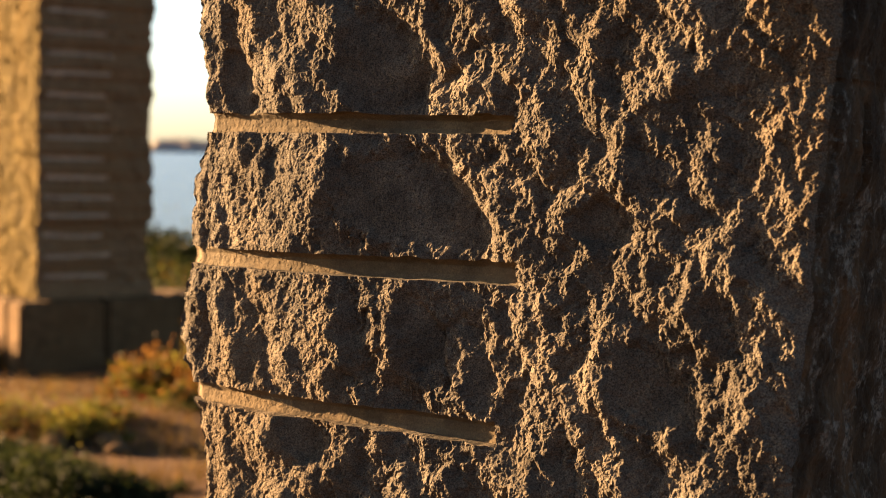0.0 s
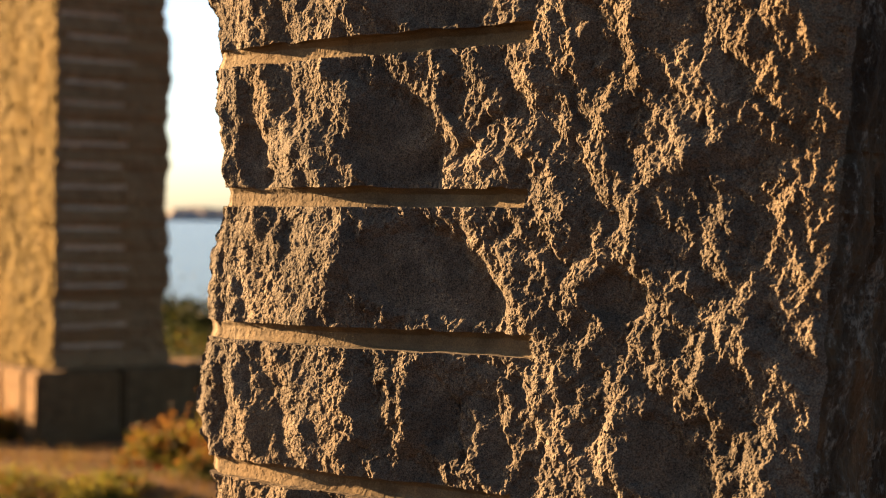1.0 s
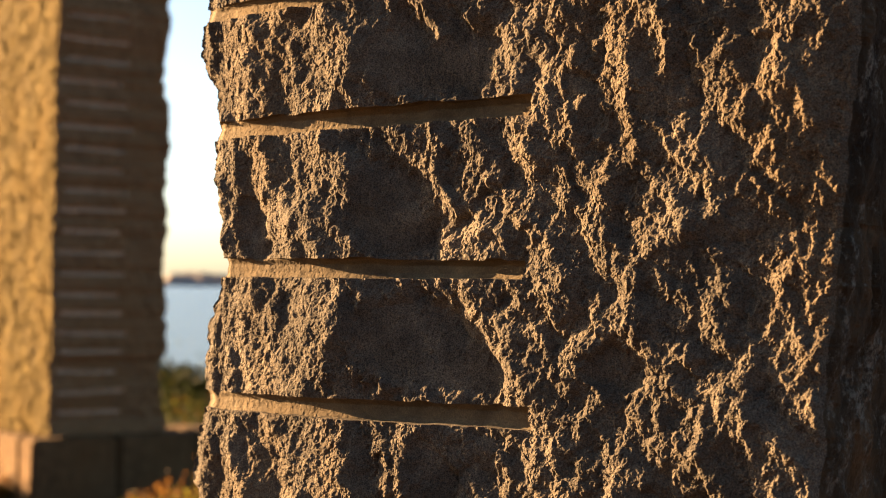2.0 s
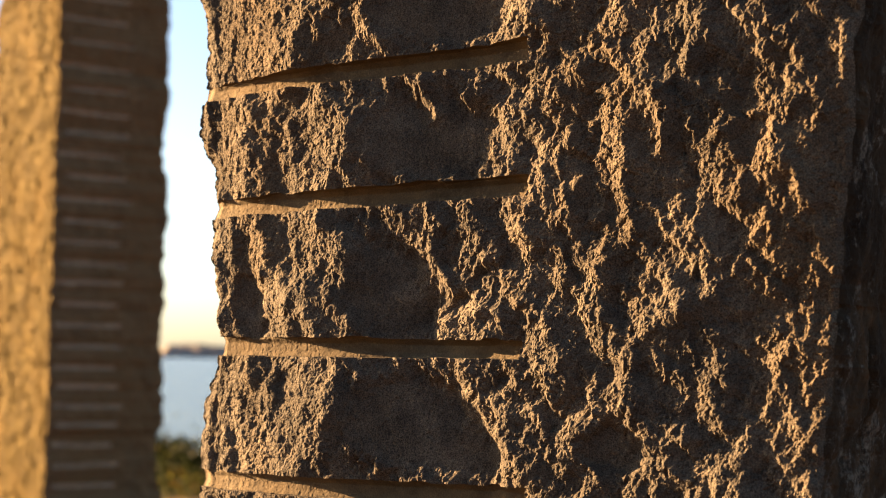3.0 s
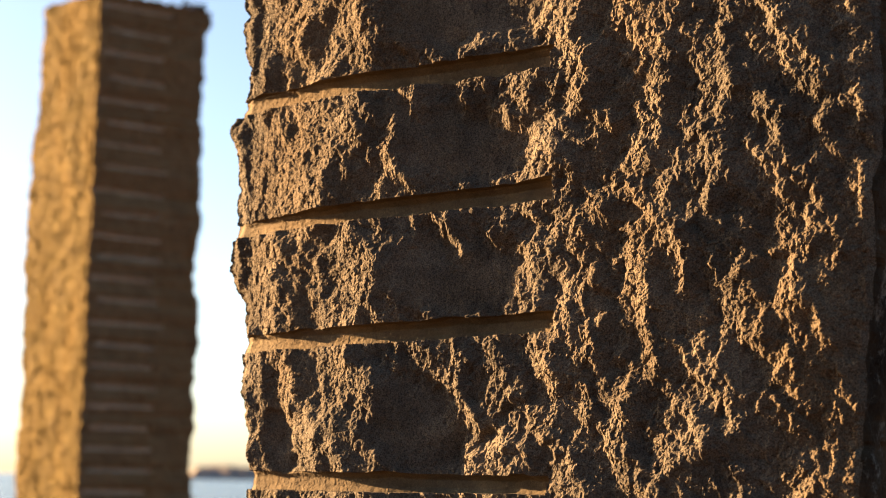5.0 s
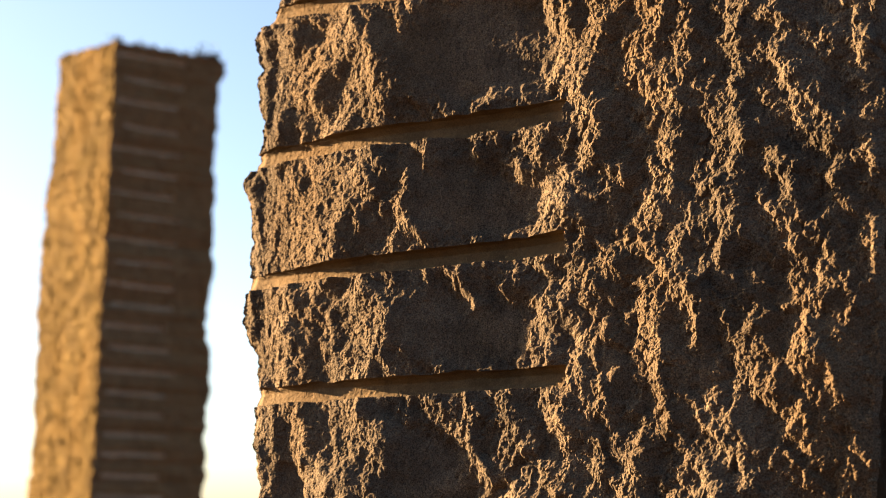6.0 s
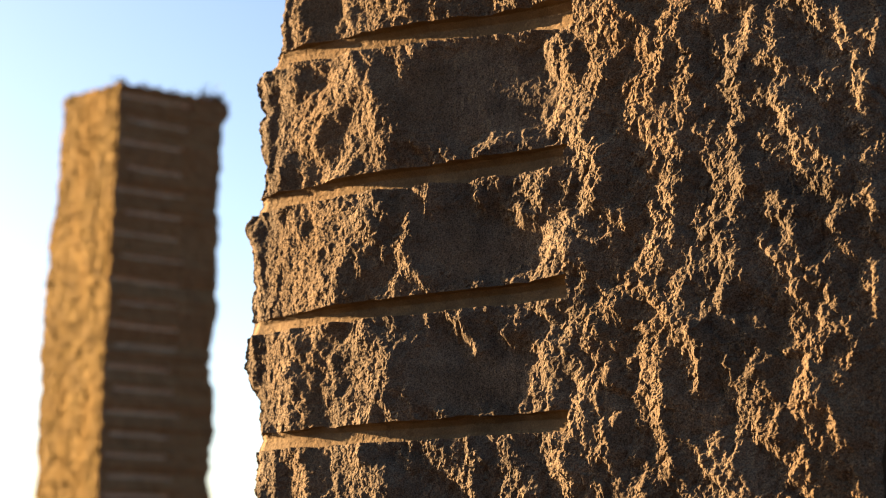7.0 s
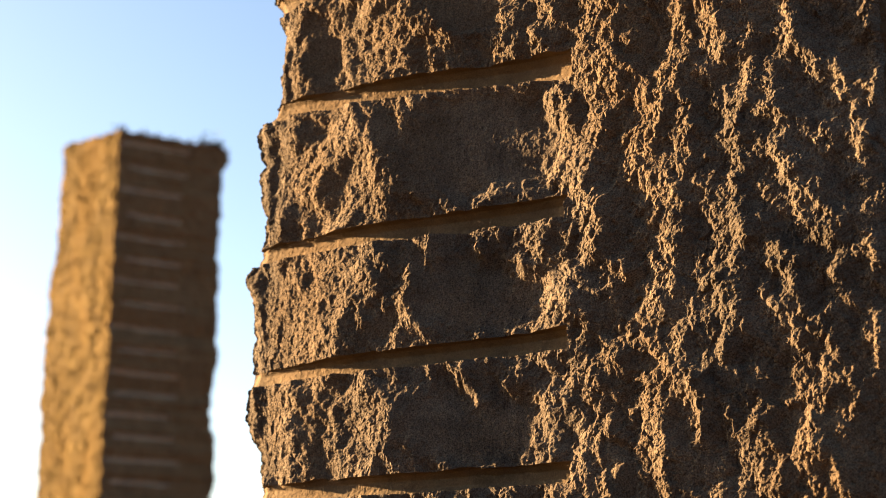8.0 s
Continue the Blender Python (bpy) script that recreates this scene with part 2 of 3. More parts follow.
LEDGES += [(0.160, 1.291, -0.003, -0.099, 0.013), (0.191, 1.240, 0.020, -0.062, 0.009), (0.244, 1.332, 0.037, -0.025, 0.009), (0.273, 1.241, 0.019, -0.046, 0.011), (0.294, 1.321, -0.007, -0.069, 0.016),
           (0.326, 1.253, 0.019, -0.073, 0.015), (0.331, 1.307, -0.002, -0.101, 0.017), (0.400, 1.341, 0.009, -0.022, 0.008), (0.421, 1.291, 0.041, 0.003, 0.007), (0.429, 1.331, -0.007, -0.053, 0.013),
           (0.491, 1.229, 0.048, -0.014, 0.008), (0.525, 1.274, 0.010, -0.063, 0.011)]
LEDGES += [(0.608, 1.319, -0.003, -0.025, 0.007), (0.615, 1.360, -0.013, -0.044, 0.012), (0.626, 1.209, -0.002, -0.050, 0.011), (0.633, 1.269, 0.015, -0.029, 0.006), (0.651, 1.368, -0.028, -0.008, 0.007),
           (0.667, 1.321, -0.013, -0.019, 0.007), (0.671, 1.233, 0.012, -0.048, 0.006), (0.707, 1.300, -0.001, -0.078, 0.014), (0.721, 1.295, -0.003, -0.018, 0.011), (0.764, 1.361, -0.006, -0.024, 0.009),
           (0.765, 1.216, 0.014, -0.016, 0.007), (0.792, 1.334, 0.010, -0.023, 0.009), (0.827, 1.259, 0.010, -0.028, 0.009), (0.842, 1.309, 0.019, -0.010, 0.006), (0.860, 1.236, -0.011, -0.024, 0.009),
           (0.862, 1.285, -0.005, -0.029, 0.013), (0.862, 1.357, 0.014, -0.033, 0.006), (0.892, 1.223, 0.000, -0.011, 0.011)]
LEDGES += [(0.896, 1.356, 0.007, -0.039, 0.006), (0.920, 1.221, 0.011, -0.044, 0.011), (0.925, 1.336, 0.004, -0.028, 0.005)]
LEDGES += [(0.145, 1.427, -0.007, -0.106, 0.013), (0.196, 1.451, 0.021, -0.117, 0.020), (0.242, 1.425, 0.020, -0.075, 0.022), (0.286, 1.470, -0.015, -0.109, 0.024), (0.320, 1.495, -0.016, -0.061, 0.015),
           (0.494, 1.522, 0.054, -0.002, 0.007), (0.517, 1.496, 0.013, -0.050, 0.012), (0.553, 1.472, 0.016, -0.025, 0.010), (0.573, 1.429, 0.016, -0.049, 0.015)]
LEDGES += [(0.621, 1.532, 0.009, -0.067, 0.014), (0.644, 1.514, 0.004, -0.030, 0.008), (0.672, 1.472, -0.047, -0.056, 0.010), (0.685, 1.398, 0.013, 0.013, 0.006), (0.717, 1.468, 0.015, -0.053, 0.005),
           (0.720, 1.527, 0.024, -0.017, 0.008), (0.729, 1.397, 0.008, -0.041, 0.011), (0.763, 1.423, 0.011, -0.029, 0.010), (0.775, 1.450, -0.002, -0.023, 0.006), (0.781, 1.514, 0.026, -0.011, 0.006),
           (0.802, 1.378, 0.008, -0.040, 0.014), (0.819, 1.509, 0.014, -0.034, 0.006), (0.826, 1.409, -0.005, -0.040, 0.011), (0.827, 1.472, 0.025, -0.005, 0.006), (0.859, 1.456, 0.001, -0.028, 0.006),
           (0.897, 1.519, 0.004, -0.039, 0.008), (0.908, 1.416, 0.025, -0.021, 0.008), (0.915, 1.472, 0.019, -0.033, 0.011)]
LEDGES += [(0.927, 1.533, 0.001, -0.022, 0.005), (0.940, 1.420, -0.004, -0.039, 0.006), (0.942, 1.487, 0.015, -0.027, 0.005), (0.958, 1.525, 0.010, -0.038, 0.004)]
LEDGES += [(0.150, 1.682, 0.002, -0.036, 0.010), (0.214, 1.638, 0.013, -0.092, 0.011), (0.249, 1.575, 0.002, -0.048, 0.013), (0.295, 1.675, 0.011, -0.056, 0.012), (0.336, 1.646, 0.019, -0.041, 0.012),
           (0.420, 1.681, 0.017, -0.034, 0.012), (0.461, 1.651, 0.001, -0.066, 0.013), (0.487, 1.566, 0.016, -0.026, 0.008), (0.517, 1.666, 0.001, -0.045, 0.009), (0.518, 1.579, -0.031, -0.026, 0.009),
           (0.589, 1.673, 0.023, -0.039, 0.009)]
LEDGES += [(0.641, 1.632, 0.008, -0.043, 0.006), (0.651, 1.699, 0.000, 0.019, 0.007), (0.687, 1.573, 0.028, -0.036, 0.011), (0.694, 1.637, -0.014, -0.042, 0.012), (0.723, 1.691, 0.010, -0.043, 0.010),
           (0.735, 1.576, 0.014, -0.030, 0.007), (0.739, 1.624, 0.007, -0.018, 0.005), (0.780, 1.615, 0.003, -0.047, 0.010), (0.784, 1.668, 0.003, -0.036, 0.012), (0.856, 1.677, 0.019, -0.035, 0.008),
           (0.884, 1.622, 0.000, -0.028, 0.007), (0.884, 1.676, 0.025, 0.022, 0.007), (0.889, 1.540, 0.012, -0.056, 0.011), (0.924, 1.692, 0.006, -0.023, 0.006), (0.925, 1.557, -0.001, -0.056, 0.008),
           (0.935, 1.619, -0.006, -0.022, 0.007), (0.959, 1.582, -0.003, -0.017, 0.004)]
LEDGES += [(0.140, 1.806, 0.013, -0.081, 0.020), (0.175, 1.779, 0.005, -0.116, 0.015), (0.261, 1.749, 0.020, -0.036, 0.009), (0.300, 1.789, 0.012, -0.092, 0.016), (0.327, 1.784, -0.007, -0.055, 0.012),
           (0.454, 1.830, 0.025, -0.042, 0.010), (0.573, 1.802, 0.007, 0.012, 0.008)]
LEDGES += [(0.612, 1.834, -0.018, -0.018, 0.009), (0.616, 1.739, -0.003, -0.044, 0.007), (0.636, 1.807, 0.000, -0.019, 0.009), (0.651, 1.743, 0.015, -0.045, 0.010), (0.665, 1.859, -0.014, -0.024, 0.006),
           (0.711, 1.752, 0.007, -0.043, 0.011), (0.713, 1.817, -0.017, -0.048, 0.017), (0.752, 1.863, -0.020, -0.023, 0.008), (0.759, 1.783, 0.007, -0.049, 0.009), (0.779, 1.854, 0.007, -0.025, 0.009),
           (0.809, 1.735, 0.013, -0.018, 0.008), (0.828, 1.740, 0.000, -0.065, 0.009), (0.867, 1.855, 0.012, -0.043, 0.009), (0.871, 1.799, -0.003, -0.023, 0.006), (0.888, 1.728, -0.006, -0.034, 0.009),
           (0.891, 1.771, 0.000, -0.029, 0.009), (0.913, 1.810, -0.007, -0.040, 0.010), (0.967, 1.843, 0.006, -0.023, 0.008)]
LEDGES += [(0.978, 1.774, 0.006, -0.012, 0.006)]
LEDGES += [(0.134, 1.947, -0.005, -0.126, 0.020), (0.183, 1.942, 0.013, -0.097, 0.021), (0.233, 1.941, 0.000, -0.131, 0.021), (0.263, 1.963, 0.002, -0.051, 0.015), (0.298, 1.991, 0.020, -0.060, 0.013),
           (0.365, 1.934, 0.005, -0.028, 0.010), (0.473, 2.001, 0.005, -0.035, 0.010), (0.522, 1.961, 0.012, -0.008, 0.008), (0.561, 1.997, 0.004, -0.021, 0.007), (0.571, 1.916, -0.007, -0.045, 0.008)]
LEDGES += [(0.601, 1.949, 0.023, 0.010, 0.008), (0.616, 2.002, -0.007, -0.045, 0.012), (0.636, 1.993, -0.003, -0.032, 0.007), (0.704, 1.877, 0.007, -0.057, 0.013), (0.716, 2.010, -0.007, -0.018, 0.009),
           (0.721, 1.941, 0.014, -0.027, 0.010), (0.732, 1.977, -0.007, -0.049, 0.010), (0.779, 1.940, 0.007, -0.038, 0.009), (0.803, 1.974, 0.013, -0.051, 0.017), (0.809, 1.882, 0.013, -0.038, 0.008),
           (0.864, 1.921, 0.019, -0.032, 0.011), (0.875, 2.022, -0.001, -0.037, 0.009), (0.887, 1.957, 0.012, -0.014, 0.006), (0.893, 1.995, -0.026, -0.009, 0.008), (0.918, 1.953, 0.024, -0.050, 0.013),
           (0.923, 1.905, 0.012, -0.025, 0.007), (0.957, 2.024, -0.001, -0.030, 0.007)]
LEDGES += [(0.140, 2.105, -0.001, -0.085, 0.014), (0.165, 2.167, 0.011, -0.033, 0.012), (0.182, 2.122, 0.001, -0.023, 0.014), (0.212, 2.099, 0.001, -0.015, 0.010), (0.234, 2.152, -0.027, -0.049, 0.015),
           (0.262, 2.058, -0.018, -0.020, 0.009), (0.272, 2.177, 0.011, -0.040, 0.009), (0.307, 2.096, 0.020, -0.055, 0.018), (0.486, 2.056, -0.025, -0.003, 0.008), (0.586, 2.144, 0.016, -0.037, 0.013),
           (0.592, 2.068, 0.004, -0.034, 0.007)]
LEDGES += [(0.625, 2.086, 0.000, -0.027, 0.011), (0.633, 2.170, 0.030, -0.026, 0.014), (0.660, 2.182, -0.007, 0.083, 0.011), (0.699, 2.062, 0.014, -0.055, 0.016), (0.711, 2.129, 0.007, -0.034, 0.013),
           (0.744, 2.189, -0.015, -0.057, 0.016), (0.746, 2.087, -0.008, -0.025, 0.010), (0.783, 2.188, 0.020, -0.024, 0.014), (0.801, 2.071, -0.008, -0.037, 0.009), (0.820, 2.049, -0.006, 0.026, 0.008),
           (0.829, 2.120, -0.008, -0.043, 0.007), (0.844, 2.048, -0.014, -0.017, 0.007), (0.853, 2.129, -0.001, -0.019, 0.007), (0.878, 2.184, -0.008, -0.037, 0.010), (0.902, 2.061, 0.000, -0.012, 0.008),
           (0.911, 2.127, 0.012, -0.027, 0.008), (0.938, 2.088, 0.018, -0.022, 0.010), (0.978, 2.127, -0.005, -0.036, 0.006)]
LEDGES += [(0.174, 2.304, 0.005, -0.104, 0.012), (0.301, 2.286, 0.021, -0.073, 0.013), (0.343, 2.277, 0.011, -0.055, 0.013), (0.402, 2.250, 0.000, -0.022, 0.009), (0.505, 2.255, 0.000, -0.058, 0.008)]
LEDGES += [(0.630, 2.229, -0.008, -0.054, 0.015)]
# the left arris: height and how far it stands out
ARRIS_Z = [1.06, 1.10, 1.13, 1.18, 1.205, 1.24, 1.27, 1.31, 1.35, 1.37, 1.41, 1.46, 1.48, 1.50, 1.53, 1.55, 1.60, 1.62, 1.67, 1.71, 1.725, 1.77,
           1.80, 1.83, 1.86, 1.88, 1.91, 1.95, 1.975, 2.0, 2.03, 2.05, 2.09, 2.11, 2.14, 2.16, 2.18, 2.205, 2.22, 2.24, 2.27, 2.34, 2.37, 2.39]
ARRIS_X = [0.144, 0.140, 0.136, 0.119, 0.114, 0.096, 0.089, 0.095, 0.104, 0.109, 0.103, 0.105, 0.115, 0.124, 0.137, 0.139, 0.133, 0.125, 0.118, 0.112, 0.119, 0.111,
           0.091, 0.082, 0.087, 0.093, 0.089, 0.087, 0.085, 0.079, 0.096, 0.110, 0.105, 0.100, 0.095, 0.103, 0.095, 0.090, 0.100, 0.132, 0.137, 0.138, 0.128, 0.115]


def fracture_field(step=0.0026):
    """The large broken forms on an even grid: height, its calm floor, and how far each place lies on a ledge."""
    xs, zs = np.arange(LEFT - 0.03, RIGHT + 0.10, step), np.arange(1.03, 2.43, step)
    x, z = np.meshgrid(xs, zs)
    wx = x + 0.004 * gnoise(x / 0.045, z / 0.05, 41) + 0.009 * fbm(x / 0.017, z / 0.019, 3, 43, 0.65)
    wz = z + 0.004 * gnoise(x / 0.050, z / 0.05, 42) + 0.010 * fbm(x / 0.017, z / 0.019, 3, 46, 0.65)
    calm = np.zeros_like(x)
    for cx, cz, rx, rz in HOLLOWS:
        d = np.hypot((wx - cx + 0.3 * (wz - cz)) / rx, (wz - cz) / rz)
        calm = np.maximum(calm, 1 - smooth(0.75, 1.15, d))
    on = np.full(x.shape, -0.9)
    for cx, cz, run, rise, half in LEDGES:
        along = np.clip(((wx - cx) * run + (wz - cz) * rise) * 2 / (run * run + rise * rise), -1, 1)
        d = np.hypot(wx - cx - along * run / 2, wz - cz - along * rise / 2)
        on = np.maximum(on, 1 - d / (1.3 * half + 0.004))
    small = 2.0 * (fbm(wx / 0.030 + 0.3 * wz / 0.030, wz / 0.046, 3, 11, 0.6) - 0.10) - 1.2 * calm
    on = np.maximum(on, small)
    ledge = smooth(-0.08, 0.22, on + 1.15 * fbm(wx / 0.016, wz / 0.021, 4, 13, 0.7) - 0.25 * calm)
    west = smooth(0.33, 0.24, x)
    slope = (-0.22 + 0.05 * west) + (0.86 - 0.04 * west) * ledge
    slope = slope - 0.17 * calm
    slope = slope - slope.mean(1, keepdims=True) * 0.8
    # the surface whose slope across the face comes nearest to this
    odd = np.concatenate([slope, -slope[:, ::-1]], 1)
    odd = np.concatenate([odd, odd[::-1]], 0)
    kx = 2 * np.pi * np.fft.fftfreq(odd.shape[1], step)[None]
    kz = 2 * np.pi * np.fft.fftfreq(odd.shape[0], step)[:, None]
    spec = np.fft.fft2(odd) * (-1j * kx) / (kx**2 + 0.12 * kz**2 + 320.0)
    n, m = slope.shape
    high = np.real(np.fft.ifft2(spec))[:n, :m]
    broad = np.real(np.fft.ifft2(spec * np.exp(-(kx**2 + kz**2) * 0.030**2 / 2)))[:n, :m]
    return xs, zs, high, broad, calm, ledge


def near_relief(x, z):
    """Height of the split face over the plane y = 0, the form that the saw followed, and the broad form, in metres."""
    xs, zs, *fields = fracture_field()
    # above and below the finished stretch the same break goes on
    span = zs[-1] - zs[0]
    zf = np.abs((z - zs[0] + span) % (2 * span) - span)
    u, v = np.clip((x - xs[0]) / (xs[1] - xs[0]), 0, len(xs) - 1.001), np.clip(zf / (zs[1] - zs[0]), 0, len(zs) - 1.001)
    i, j = v.astype(int), u.astype(int)
    fv, fu = v - i, u - j
    high, broad, calm, ledge = [(f[i, j] * (1 - fu) + f[i, j + 1] * fu) * (1 - fv) + (f[i + 1, j] * (1 - fu) + f[i + 1, j + 1] * fu) * fv for f in fields]
    base = -0.022 * smooth(0.30, 0.10, x) + 0.012 * smooth(0.51, 0.64, x) + 0.006 * smooth(0.64, 0.86, x) - 0.008 * smooth(0.88, 0.97, x)
    rough = (0.46 + 0.44 * ledge) * (1 - 0.6 * calm) * (1 - 0.40 * smooth(0.40, 0.28, x))
    rx_, rz_ = x + 0.004 * fbm(x / 0.014, z / 0.014, 2, 44), z + 0.004 * fbm(x / 0.014, z / 0.014, 2, 47)
    h = high + base - 0.007 * calm
    # lumps, chips, grains and pits
    h = h + (1 - calm) * (0.5 + 0.5 * smooth(0.34, 0.46, x)) * 0.0062 * soft_facets(rx_ / 0.031 + 0.2 * rz_ / 0.031, rz_ / 0.040, 18)
    h = h + rough * 0.0030 * fbm(rx_ / 0.021 - 0.15 * rz_ / 0.021, rz_ / 0.026, 2, 15, 0.6)
    h = h + rough * 0.0040 * soft_facets(rx_ / 0.0125 - 0.2 * rz_ / 0.0125, rz_ / 0.016, 21)
    h = h + rough * 0.0017 * fbm(rx_ / 0.0080, rz_ / 0.0100, 3, 31, 0.65)
    h = h + (0.3 + 0.7 * rough) * 0.0013 * facets(rx_ / 0.0062, rz_ / 0.0072, 25, 1.3)
    h = h + (0.3 + 0.7 * rough) * 0.0012 * facets(x / 0.0036, z / 0.0040, 28, 1.2)
    pits = smooth(0.40, 0.75, gnoise(x / 0.0075, z / 0.0088, 38))
    h = h - (0.2 + 0.8 * rough) * 0.0011 * pits
    return h, 0.6 * broad + base, broad + base


def build_near_pillar():
    thing = tagged(new("stone_pillar"), "tall rough-split grey-brown stone pillar with horizontal saw-cut grooves", "stone pillar", "standing stone pillars")
    # perimeter: along the left flank to the front, the front, the right flank, the back
    fine = 0.0012
    s_front = np.arange(0, RIGHT - LEFT + 1e-9, fine)
    s_left = np.r_[np.linspace(-DEEP, -0.06, 16)[:-1], np.arange(-0.06, -1e-9, 0.004)]
    w = RIGHT - LEFT
    s_right = np.r_[np.arange(w + fine, w + 0.26, 0.0032), np.linspace(w + 0.27, w + DEEP, 8)]
    s_back = np.linspace(w + DEEP, w + DEEP + w, 24)[1:-1]
    s = np.r_[s_left, s_front, s_right, s_back]
    z = np.r_[np.linspace(-0.1, 1.03, 90)[:-1], np.arange(1.03, 2.43, fine), np.linspace(2.43, TOP, 150)[1:]]
    S, Z = np.meshgrid(s, z)
    front = (S >= 0) & (S <= w)
    lf, rt, bk = S < 0, (S > w) & (S <= w + DEEP), S > w + DEEP
    X = np.where(lf, LEFT, np.where(front, LEFT + S, np.where(rt, RIGHT, RIGHT - (S - w - DEEP))))
    Y = np.where(lf, -S, np.where(front, 0.0, np.where(rt, S - w, DEEP)))
    # the two arrises lean and wander
    shift = np.interp(Z, ARRIS_Z, ARRIS_X) - LEFT - 0.012 + 0.006 * fbm(Z / 0.020, Z * 0 + 0.5, 3, 63, 0.6)
    X = X + shift * smooth(0.16, 0.0, X - LEFT) * (Y < 0.5)
    shift = 0.075 * (np.minimum(Z, 1.9) - 1.55) + 0.008 * fbm(Z / 0.10, Z * 0 + 0.5, 3, 76)
    X = X + shift * smooth(RIGHT - 0.22, RIGHT, X)
    # the front
    f0, f1 = len(s_left), len(s_left) + len(s_front)
    h, macro = np.zeros_like(X), np.zeros_like(X)
    h[:, f0:f1], macro[:, f0:f1], form = near_relief(X[:, f0:f1], Z[:, f0:f1])
    # ledges lie where they are met on the swelling surface, not on the plane
    xf = X[:, f0:f1]
    X[:, f0:f1] = xf + form * (1.02 - 0.65 * xf) * smooth(0.10, 0.22, xf) * smooth(0.965, 0.86, xf)
    h[:, :f0], h[:, f1:] = h[:, f0:f0 + 1], h[:, f1 - 1:f1]
    along = np.clip((X - 0.15) / 0.45, 0, 1)
    cut, snap = np.zeros_like(h), np.full(Z.shape, np.nan)
    wob = 0.0013 * gnoise(X / 0.035, X * 0 + 0.5, 51) + 0.0005 * gnoise(X / 0.009, X * 0 + 0.5, 52)
    chip = 0.0022 * smooth(0.45, 0.8, gnoise(X / 0.045, X * 0 + 3.5 + np.floor(Z / 0.085), 53))
    for n, (a0, b0, a1, b1) in enumerate(CUTS):
        end = 0.606 + 0.005 * math.sin(n * 2.3) - (0.016 if a0 < 1.3 else 0)
        lo, hi = a0 + (a1 - a0) * along + wob - 0.0015, b0 + (b1 - b0) * along - wob * 0.7 + chip + 0.0015
        v = (Z - lo) / (hi - lo)
        prof = np.where((v > 0) & (v < 1), np.minimum(1, 0.86 + 0.5 * np.clip(v, 0, 1)) * (1 - 0.4 * smooth(0.66, 1.0, v)), 0)
        prof = prof * (X < end)
        cut = np.maximum(cut, prof)
        # rows next to a lip are drawn onto it
        low, up = (Z <= lo) & (Z > lo - fine), (Z > lo) & (Z <= lo + fine)
        snap = np.where(low, lo - 0.0002, np.where(up, lo + 0.0002, snap))
        low, up = (Z < hi) & (Z >= hi - fine), (Z >= hi) & (Z < hi + fine)
        snap = np.where(low, hi - 0.0003, np.where(up, hi, snap))
    floor_ = -0.010 - 0.012 * smooth(0.12, 0.42, X) + 0.0004 * gnoise(X / 0.011, Z / 0.009, 54)
    rim = 0.00035 * facets(X / 0.004, Z / 0.004, 55)
    h = np.where(cut > 0, np.minimum(h - 0.002 * cut, macro + floor_ * cut + rim), h)
    Yf = -h
    Zs = np.where(np.isnan(snap) | ~front | (X > 0.63) | (Z < 1.04) | (Z > 2.42), Z, snap)
    # arris: the front falls back quickly at its two ends
    Yf = Yf + 0.014 * smooth(0.030, 0.0, S) ** 1.5 + 0.008 * smooth(w - 0.008, w, S) ** 2
    Y = np.where(front, Yf, Y)
    # left flank carries on the front's edge, roughly broken
    edge = Yf[:, len(s_left)][:, None]
    side = 0.010 * np.abs(fbm(Y / 0.05, Z / 0.07, 4, 61)) + 0.04 * smooth(0, 0.12, Y)
    X = np.where(lf, X + side * smooth(0.0, 0.02, -S), X)
    Y = np.where(lf, Y + edge * smooth(0.25, 0.0, -S), Y)
    # right flank: weathered, upright streaks and cracks
    edge = Yf[:, len(s_left) + len(s_front) - 1][:, None]
    streak = 0.015 * fbm(Y / 0.07, Z / 0.13, 3, 71) + 0.0075 * fbm(Y / 0.020, Z / 0.045, 4, 72, 0.65)
    crack = np.exp(-((Y - 0.09 - 0.03 * fbm(Z / 0.25, Z * 0, 3, 73)) / 0.004) ** 2) * smooth(0.0, 0.3, gnoise(Z / 0.2, Z * 0 + 4, 74))
    X = np.where(rt, X + (streak - 0.014 * crack) * smooth(0, 0.01, S - w) - 0.004 * smooth(0.02, 0, S - w), X)
    Y = np.where(rt, Y + edge * smooth(0.2, 0.0, S - w), Y)
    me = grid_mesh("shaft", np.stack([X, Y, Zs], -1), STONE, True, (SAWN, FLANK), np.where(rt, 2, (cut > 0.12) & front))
    ob = new("shaft", me)
    ob.parent = thing
    # the broken top closes it
    bm = bmesh.new()
    g = 14
    rows = [[bm.verts.new((LEFT + 0.01 + (RIGHT - LEFT + 0.2) * i / g, 0.01 + (DEEP - 0.02) * j / g, TOP - 0.005 + 0.012 * math.sin(i * 2.1 + j * 1.3))) for i in range(g + 1)] for j in range(g + 1)]
    for j in range(g):
        for i in range(g):
            bm.faces.new((rows[j][i], rows[j][i + 1], rows[j + 1][i + 1], rows[j + 1][i]))
    part("top", bm, STONE, thing)
    return thing


build_near_pillar()


# ---------------------------------------------------------------- the far pillar
FC = Vector((-6.86, 5.97, 0))          # its nearest corner
FR = Vector((-6.58, 6.74, 0))          # end of the grooved face
FL = Vector((-7.65, 6.11, 0))          # end of the sunlit face
FBASE, FTOP = 0.47, 4.86


